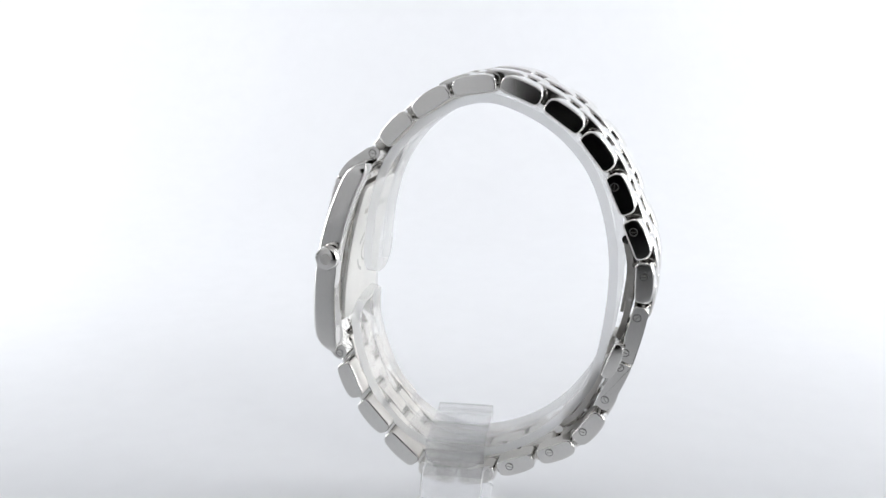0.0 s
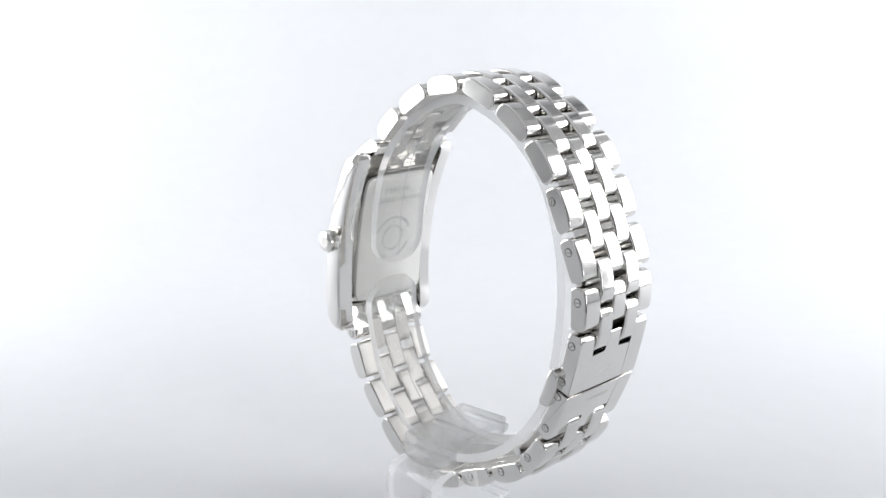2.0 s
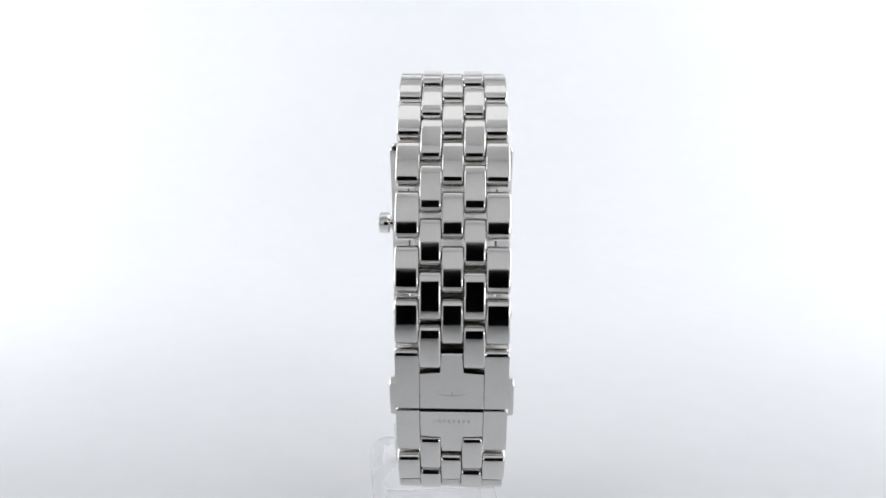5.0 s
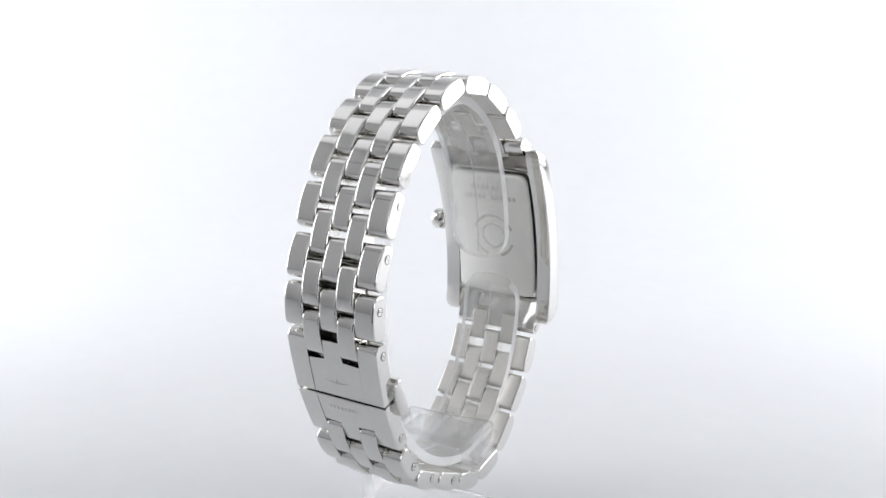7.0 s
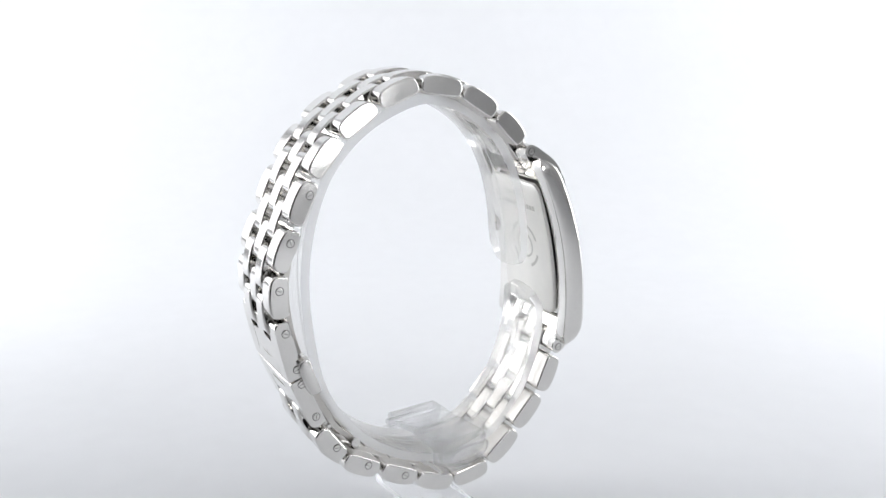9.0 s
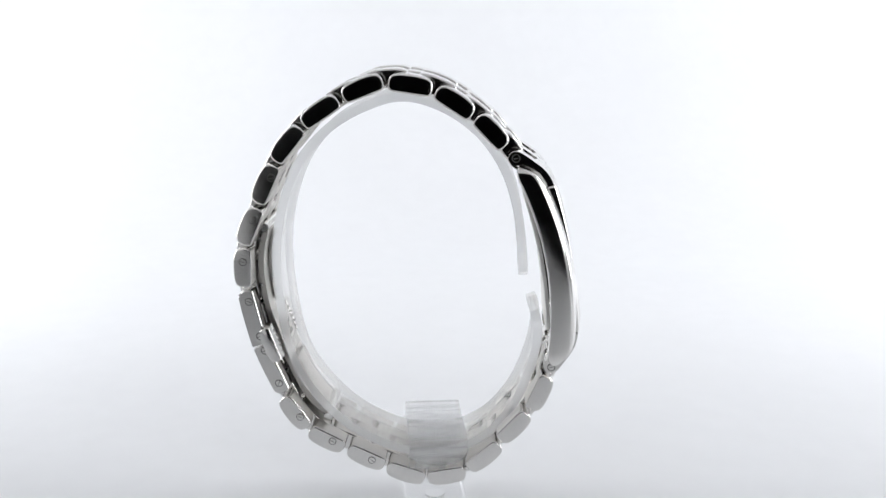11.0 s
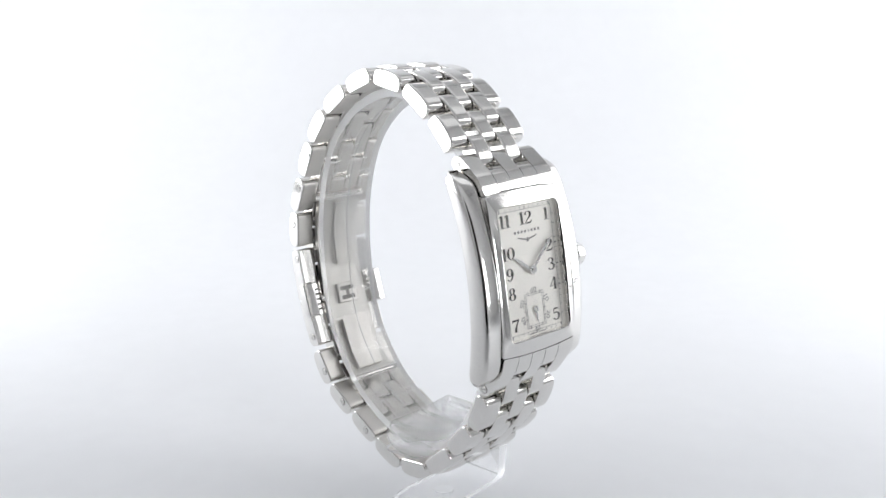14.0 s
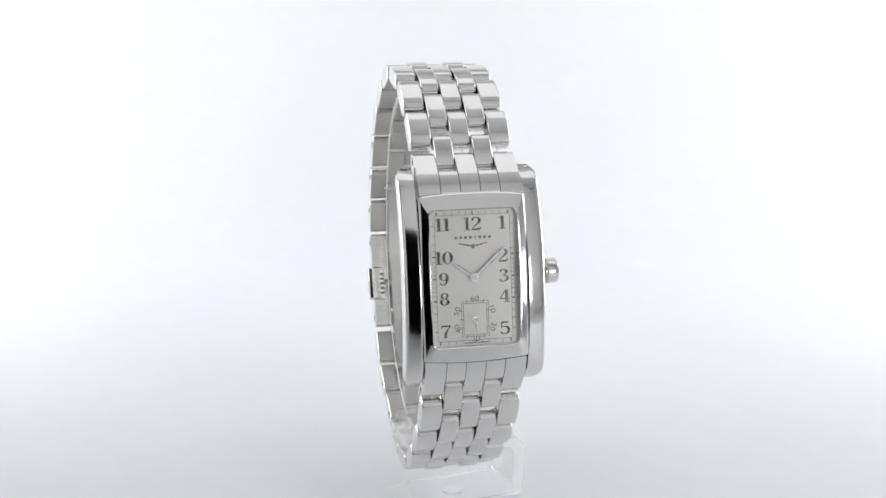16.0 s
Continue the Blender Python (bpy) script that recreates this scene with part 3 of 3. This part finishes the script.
    bm = bmesh.new()
    cylinder(bm, 0.95, 0, 0.06, Matrix.Translation((11.4 + 2.6, 0.2, 3.2)) @ pose(0, 0, 0, 0, 90, 0), 24)
    part("crown_emblem", bm, ETCH, crown, "small stamped emblem, plain disc", None)
    return case


# figures with thick uprights and hairlines: strokes of (x, y, width) in a unit box
DOT_TAIL = [(0.30, 0.025, 0.05), (0.14, 0.07, 0.08), (0.07, 0.19, 0.14)]
STROKES = {
    "1": [[(0.25, 0.0, 0.18), (0.25, 1.0, 0.18)], [(0.06, 0.025, 0.05), (0.44, 0.025, 0.05)], [(0.25, 0.965, 0.06), (0.04, 0.88, 0.05)]],
    "2": [[(0.11, 0.72, 0.15), (0.15, 0.89, 0.08), (0.32, 0.975, 0.05), (0.50, 0.88, 0.13), (0.53, 0.72, 0.17), (0.44, 0.52, 0.12), (0.22, 0.27, 0.06), (0.08, 0.06, 0.05)], [(0.07, 0.05, 0.10), (0.40, 0.05, 0.13), (0.54, 0.08, 0.08), (0.60, 0.24, 0.04)]],
    "3": [[(0.10, 0.80, 0.14), (0.17, 0.93, 0.07), (0.31, 0.975, 0.05), (0.46, 0.88, 0.13), (0.48, 0.75, 0.16), (0.42, 0.60, 0.10), (0.26, 0.53, 0.04)], [(0.26, 0.53, 0.04), (0.46, 0.46, 0.10), (0.55, 0.29, 0.17), (0.47, 0.10, 0.12)] + DOT_TAIL],
    "4": [[(0.42, 1.0, 0.05), (0.03, 0.30, 0.05)], [(0.01, 0.28, 0.055), (0.62, 0.28, 0.055)], [(0.44, 1.0, 0.17), (0.44, 0.0, 0.17)], [(0.26, 0.025, 0.05), (0.61, 0.025, 0.05)]],
    "5": [[(0.12, 0.95, 0.11), (0.50, 0.95, 0.09)], [(0.12, 0.98, 0.05), (0.10, 0.52, 0.05)], [(0.10, 0.52, 0.04), (0.27, 0.62, 0.06), (0.46, 0.55, 0.13), (0.55, 0.34, 0.17), (0.47, 0.11, 0.13)] + DOT_TAIL],
    "7": [[(0.06, 0.92, 0.13), (0.58, 0.92, 0.13)], [(0.06, 0.98, 0.05), (0.05, 0.74, 0.04)], [(0.57, 0.92, 0.05), (0.38, 0.55, 0.10), (0.28, 0.25, 0.17), (0.27, 0.0, 0.18)]],
    "9": [[(0.53, 0.68, 0.16), (0.51, 0.40, 0.14), (0.41, 0.12, 0.09), (0.28, 0.03, 0.05), (0.15, 0.08, 0.08), (0.11, 0.18, 0.13)]],
    "8": [], "0": [],
}
RINGS = {"8": [(0.32, 0.745, 0.17, 0.225, 0.13), (0.32, 0.27, 0.21, 0.245, 0.17)], "9": [(0.31, 0.68, 0.20, 0.29, 0.16)], "0": [(0.33, 0.5, 0.23, 0.475, 0.18)]}


def figure(text, height, wide):
    """A number laid out of strokes, in millimetres, centred; each stroke lies a hair above the one before."""
    bm = bmesh.new()
    at, rise = 0.0, 0.0
    for ch in text:
        runs = []
        for run in STROKES[ch]:
            if len(run) == 2:
                runs.append((run, False))
            else:
                xy = spline([p[:2] for p in run], 5)
                ws = [run[min(k // 5, len(run) - 2)][2] * (1 - k % 5 / 5) + run[min(k // 5 + 1, len(run) - 1)][2] * (k % 5 / 5) for k in range(len(xy))]
                runs.append(([(x, y, w) for (x, y), w in zip(xy, ws)], False))
        for cx, cy, rx, ry, w in RINGS.get(ch, []):
            runs.append(([(cx + rx * math.cos(math.tau * k / 28), cy + ry * math.sin(math.tau * k / 28), 0.045 + (w - 0.045) * math.cos(math.tau * k / 28) ** 2) for k in range(28)], True))
        for pts, closed in runs:
            n = len(pts)
            loops = []
            for k, (x, y, w) in enumerate(pts):
                a = pts[(k - 1) % n] if closed else pts[max(0, k - 1)]
                b = pts[(k + 1) % n] if closed else pts[min(n - 1, k + 1)]
                d = Vector((b[0] - a[0], b[1] - a[1])).normalized() * (w / 2)
                sides = [(x - d.y, y + d.x), (x + d.y, y - d.x)]
                (lx, ly), (rx_, ry_) = [((px + at) * height * wide, py * height) for px, py in sides]
                loops.append([(lx, ly, 0.0), (lx, ly, 0.05 + rise), (rx_, ry_, 0.05 + rise), (rx_, ry_, 0.0)])
            skin(bm, loops + loops[:1] if closed else loops, not closed, not closed)
            rise += 0.004
        at += 0.46 if ch == "1" else 0.68
    xs = [v.co.x for v in bm.verts]
    for v in bm.verts:
        v.co.x -= (min(xs) + max(xs)) / 2
        v.co.y -= height / 2
    return bm


def build_dial(case):
    z = 5.36
    bm = bmesh.new()
    d0 = [(x, y, z - 0.3) for x, y in round_rect(6.8, 10.5, 0.95)]
    d1 = [(x, y, z) for x, y in round_rect(6.8, 10.5, 0.95)]
    skin(bm, [d0, d1], True, True)
    dial = part("dial", bm, DIAL, watch, "silvered rectangular dial with black numerals", HEAD_M, smooth=30)
    P = {"12": (0, 8.35), "1": (4.75, 8.35), "2": (4.75, 3.25), "3": (4.8, 0.1), "4": (4.8, -3.1), "5": (4.75, -8.15), "7": (-4.7, -8.15), "8": (-4.75, -3.1), "9": (-4.75, 0.0), "10": (-4.65, 3.25), "11": (-4.7, 8.35)}
    for text, (x, y) in P.items():
        part("numeral", figure(text, 1.98, 1.34), APPLIED, dial, "", Matrix.Translation(Vector((x, y, z + 0.004)) * MM), smooth=0)
    # minute track
    bm = bmesh.new()
    hx, hy, w = 5.95, 9.75, 0.03
    for x0, x1, y0, y1 in ((-hx, hx, hy - w, hy + w), (-hx, hx, -hy - w, -hy + w), (-hx - w, -hx + w, -hy + w, hy - w), (hx - w, hx + w, -hy + w, hy - w)):
        box(bm, x0, x1, y0, y1, z + 0.005, z + 0.02)
    for i in range(60):
        a = math.tau * i / 60
        sx, sy = math.sin(a), math.cos(a)
        k = min((hx / abs(sx)) if abs(sx) > 1e-6 else 1e9, (hy / abs(sy)) if abs(sy) > 1e-6 else 1e9)
        px, py = sx * k, sy * k
        big = i % 5 == 0
        ln, wd = 0.5, 0.11 if big else 0.035
        if abs(abs(px) - hx) < 1e-6:
            s = math.copysign(1, px)
            box(bm, min(px, px + s * ln), max(px, px + s * ln), py - wd, py + wd, z + 0.005, z + 0.024)
        else:
            s = math.copysign(1, py)
            box(bm, px - wd, px + wd, min(py, py + s * ln), max(py, py + s * ln), z + 0.005, z + 0.024)
    part("minute_track", bm, GREY_INK, dial, "fine black railway minute track", None, smooth=0)
    # maker's line and mark as plain shapes
    bm = bmesh.new()
    for i in range(8):
        x = -2.65 + 5.3 * i / 7
        w = 0.09 if i == 4 else 0.21
        box(bm, x - w, x + w, 6.04, 6.46, z + 0.005, z + 0.025)
    part("printed_line", bm, GREY_INK, dial, "row of small grey printed bars", None, smooth=0)
    bm = bmesh.new()
    for s in (-1, 1):
        prism(bm, [(s * 0.3, 5.05), (s * 2.2, 5.45), (s * 2.2, 5.3), (s * 0.4, 4.8)], z + 0.005, z + 0.025, to=lambda a, y, b: (a, b, y))
    box(bm, -0.25, 0.25, 4.55, 5.2, z + 0.005, z + 0.03)
    part("winged_mark", bm, GREY_INK, dial, "grey winged mark, plain shape", None, smooth=0)
    bm = bmesh.new()
    for i in range(9):
        if i != 4:
            box(bm, -1.75 + i * 0.42, -1.45 + i * 0.42, -10.28, -10.06, z + 0.005, z + 0.02)
    part("small_print", bm, GREY_INK, dial, "tiny printed bars at the dial's foot", None, smooth=0)
    # small seconds
    cx, cy, hx, hy, w = 0.0, -6.45, 1.85, 2.45, 0.04
    bm = bmesh.new()
    for g in (0.0, 0.30):
        for x0, x1, y0, y1 in ((-hx - g, hx + g, hy + g - w, hy + g + w), (-hx - g, hx + g, -hy - g - w, -hy - g + w), (-hx - g - w, -hx - g + w, -hy - g + w, hy + g - w), (hx + g - w, hx + g + w, -hy - g + w, hy + g - w)):
            box(bm, cx + x0, cx + x1, cy + y0, cy + y1, z + 0.006, z + (0.024 if g == 0 else 0.02))
    for sx in (-1, 1):
        for k in (-1, 0, 1):
            y = cy + k * 1.3
            box(bm, min(cx + sx * 1.85, cx + sx * 2.5), max(cx + sx * 1.85, cx + sx * 2.5), y - 0.05, y + 0.05, z + 0.006, z + 0.022)
        for sy in (-1, 1):
            x = cx + sx * 1.35
            q = cy + sy * 2.45
            box(bm, x - 0.05, x + 0.05, min(q, q + sy * 0.6), max(q, q + sy * 0.6), z + 0.006, z + 0.022)
    sub = part("seconds_frame", bm, GREY_INK, dial, "square small-seconds track in grey print", None, smooth=0)
    for text, x, y, turn in (("60", 0, -3.25, 0), ("30", 0, -9.55, 0), ("10", 2.85, -5.1, -72), ("20", 2.85, -7.85, -106), ("40", -2.85, -7.85, 106), ("50", -2.85, -5.1, 72)):
        part("seconds_numeral", lettering(text, 1.2, 0.0, 1.2), GREY_INK, dial, "", mm_pose(Matrix.Translation((x, y, z + 0.02)) @ pose(0, 0, 0, 0, 0, turn)), smooth=0)

    def hand(name, tip, wide, zz, label, tail=0.7):
        d = Vector(tip)
        ln = d.length
        bm = bmesh.new()
        pts = [(0.10, -tail), (wide * 0.55, 0), (wide, ln * 0.62), (0.08, ln)]
        prism(bm, pts + [(-x, y) for x, y in pts[::-1]], 0, 0.14, to=lambda a, y, b: (a, b, y))
        for v in bm.verts:
            if v.co.z > 0.1:
                v.co.x *= 0.35
        cylinder(bm, 0.72, 0, 0.2, seg=24)
        turn = math.degrees(math.atan2(-d.x, d.y))
        return part(name, bm, POINTER_STEEL, watch, label, HEAD_M @ mm_pose(Matrix.Translation((0, 0.05, zz)) @ pose(0, 0, 0, 0, 0, turn)), smooth=20)

    hand("hour_hand", (-3.75, 2.55), 0.40, z + 0.22, "bright steel hour hand near ten")
    mh = hand("minute_hand", (5.0, 4.6), 0.33, z + 0.46, "bright steel minute hand near two")
    bm = bmesh.new()
    cylinder(bm, 0.34, 0.2, 0.34, seg=20)
    part("hand_cap", bm, STEEL, mh, "small round cap over the pointers", None)
    bm = bmesh.new()
    prism(bm, [(0.13, 0.3), (0.16, 0.9), (0.08, 2.1), (-0.08, 2.1), (-0.16, 0.9), (-0.13, 0.3)], 0, 0.06, to=lambda a, y, b: (a, b, y))
    ring = lambda r, h: [(r * math.cos(math.tau * k / 24), r * math.sin(math.tau * k / 24), h) for k in range(24)]
    skin(bm, [ring(0.22, 0.0), ring(0.22, 0.1), ring(0.52, 0.1), ring(0.52, 0.0)])
    part("seconds_hand", bm, POINTER_STEEL, watch, "thin bright small-seconds hand", HEAD_M @ mm_pose(Matrix.Translation((0, -6.45, z + 0.1)) @ pose(0, 0, 0, 0, 0, 188)), smooth=20)

    bm = bmesh.new()
    c0 = [(x, y, 6.15 - 0.0022 * y * y) for x, y in round_rect(6.84, 10.54, 1.0)]
    c1 = [(x, y, 6.42 - 0.0022 * y * y) for x, y in round_rect(6.84, 10.54, 1.0)]
    skin(bm, [c0, c1], True, True)
    g = part("crystal", bm, CRYSTAL, watch, "clear flat watch crystal", HEAD_M, smooth=30)
    g.visible_shadow = False


build_dial(build_case())


# ---- the clear stand ----
stand = tagged(new("display_stand"), "clear acrylic display stand with open cuff holding the watch", "display stand")


def build_stand():
    path = [(-12.8, 1.0), (-12.5, 6.5), (-11.5, 13.5), (-9.3, 20.2), (-5.3, 26.0), (0.4, 30.2), (7.2, 32.2), (14.0, 30.4), (20.3, 26.4), (25.2, 20.2), (28.2, 11.0), (28.8, 1.0), (27.0, -11.5), (23.2, -19.0), (17.0, -25.4), (9.0, -29.4), (1.5, -30.2), (-6.2, -27.2), (-11.6, -20.8), (-14.6, -13.0), (-15.4, -6.8), (-14.2, -2.8)]
    line = spline(path, 7)
    bm = bmesh.new()
    rows = []
    n = len(line)
    for i, p in enumerate(line):
        a, b = line[max(0, i - 1)], line[min(n - 1, i + 1)]
        d = (Vector(b) - Vector(a)).normalized()
        nrm = Vector((-d.y, d.x))
        # the two ends are rounded like a tongue
        run_in = sum((Vector(line[j + 1]) - Vector(line[j])).length for j in range(min(i, 20))) if i < 20 else 99
        run_out = sum((Vector(line[j + 1]) - Vector(line[j])).length for j in range(i, n - 1)) if n - 1 - i < 20 else 99
        e = min(run_in, run_out, 4.6)
        half = 0.95 + math.sqrt(max(0.02, 21.16 - (4.6 - e) ** 2))
        # the upper arm is bent a little towards the crown
        lean = max(0.0, min(1.0, (8 - p[0]) / 18)) if p[1] > -2 else 0.0
        yc = side_drift(p[0]) - 0.1 - 1.15 * lean
        o, q = Vector(p) + nrm * 0.75, Vector(p) - nrm * 0.75
        rows.append([(o.x, yc - half, o.y), (o.x, yc + half, o.y), (q.x, yc + half, q.y), (q.x, yc - half, q.y)])
    skin(bm, rows, True, True)
    cuff = part("cuff", bm, PLASTIC_CUFF, stand, "open C-shaped clear plastic cuff", None, smooth=50)
    bm = bmesh.new()
    ridge = []
    for o0, o1, q1, q0 in rows[2:-2]:
        yc = (q0[1] + q1[1]) / 2
        inward = (Vector(q0) - Vector(o0)).normalized() * 0.07
        base = Vector((q0[0], yc, q0[2]))
        ridge.append([base + Vector((0, -0.09, 0)) - inward * 0.5, base + Vector((0, 0.09, 0)) - inward * 0.5, base + Vector((0, 0.05, 0)) + inward, base + Vector((0, -0.05, 0)) + inward])
    skin(bm, ridge, True, True)
    part("mould_line", bm, EDGE_WHITE, cuff, "fine moulding line along the cuff", None, smooth=50)

    turn = mm_pose(pose(2.4, -0.3, 0, 0, 0, 7.4))
    # strip: foot, upright, rounded shoulder and the thin shelf between bracelet and cuff
    mid = [(9.5, -43.2, 2.2), (-9.6, -43.2, 2.2), (-11.3, -42.6, 2.2), (-12.2, -41.0, 2.2), (-12.4, -36.0, 2.2), (-12.4, -34.2, 2.2), (-12.1, -32.8, 2.1), (-11.4, -31.9, 1.9), (-10.2, -31.55, 1.5), (-8.6, -31.6, 1.1), (0.0, -31.6, 1.0), (7.4, -31.6, 1.0), (9.0, -31.6, 1.0)]
    left, right = [], []
    for i, p in enumerate(mid):
        a, b = mid[max(0, i - 1)], mid[min(len(mid) - 1, i + 1)]
        d = (Vector(b[:2]) - Vector(a[:2])).normalized()
        nrm = Vector((-d.y, d.x))
        left.append(Vector(p[:2]) + nrm * p[2] / 2)
        right.append(Vector(p[:2]) - nrm * p[2] / 2)
    bm = bmesh.new()
    made = prism(bm, [tuple(p) for p in left] + [tuple(p) for p in right[::-1]], -5.2, 5.2, to=lambda a, y, b: (y, a, b))
    bevel_caps(bm, made[:2], 0.25, 2)
    part("bracket", bm, PLASTIC, stand, "bent clear acrylic strip with upright and foot", turn, smooth=40)
    # holder: two clear cheeks beside the cuff, each a leaning plate with a rounded tongue on its outer face
    for side in (-1, 1):
        bm = bmesh.new()
        plate = [(6.3, -31.0), (7.6, -31.0), (8.5, -27.3), (8.2, -26.75), (7.6, -26.6), (0.25, -26.9), (0.12, -27.2), (0.25, -27.9), (6.4, -27.9)]
        made = prism(bm, [(side * y, z) for y, z in plate], -5.1, 5.1, to=lambda a, x, b: (x, a, b))
        bevel_caps(bm, made[:2], 0.3, 2)
        bmesh.ops.recalc_face_normals(bm, faces=bm.faces[:])
        cheek = part("cheek", bm, PLASTIC, stand, "clear acrylic pad bent down beside the cuff", turn, smooth=40)
        bm = bmesh.new()
        tongue = [(-5.1, -28.3)] + [(5.1 * math.cos(radians(180 + 180 * i / 18)), -29.0 + 2.5 * math.sin(radians(180 + 180 * i / 18))) for i in range(19)] + [(5.1, -28.3)]
        made = prism(bm, tongue, side * 8.6 - 0.55, side * 8.6 + 0.55)
        bevel_caps(bm, made[:2], 0.2, 2)
        part("tongue", bm, PLASTIC, stand, "rounded clear tongue below the cheek", turn, smooth=40)
    bm = bmesh.new()
    outer_r = [(x, y - 2.8) for x, y in round_rect(5.7, 9.6, 1.6)]
    hole = []
    k = len(outer_r)
    for x, y in outer_r:
        a = math.atan2(y + 1.0, x)
        hole.append((1.9 * math.cos(a), -1.0 + 1.9 * math.sin(a)))
    top, bot = -42.02, -44.5
    skin(bm, [[(x, y, bot) for x, y in hole], [(x, y, top) for x, y in hole], [(x, y, top) for x, y in outer_r], [(x, y, bot) for x, y in outer_r], [(x, y, bot) for x, y in hole]])
    bmesh.ops.remove_doubles(bm, verts=bm.verts[:], dist=0.001)
    part("base_plate", bm, PLASTIC, stand, "clear acrylic base plate with a round hole", turn, smooth=40)


build_stand()
for piece in stand.children:      # clear panes let the light by; their cut edges are whitened to look lit
    if piece.name.startswith("cuff"):
        piece.data.materials.append(EDGE_WHITE)
        for f in piece.data.polygons:
            if abs(f.normal.y) > 0.7:
                f.material_index = 1
    if piece.name.startswith("bracket"):
        piece.data.materials.append(EDGE_WHITE)
        for f in piece.data.polygons:
            if abs(f.normal.x) > 0.7:
                f.material_index = 1
    piece.visible_shadow = False


def motions():
    rows = [(float(t), pose(0, 0, LIFT, 0, 0, TURN0 + RATE * t)) for t in range(17)]
    walk(watch, rows)
    walk(stand, rows)


motions()
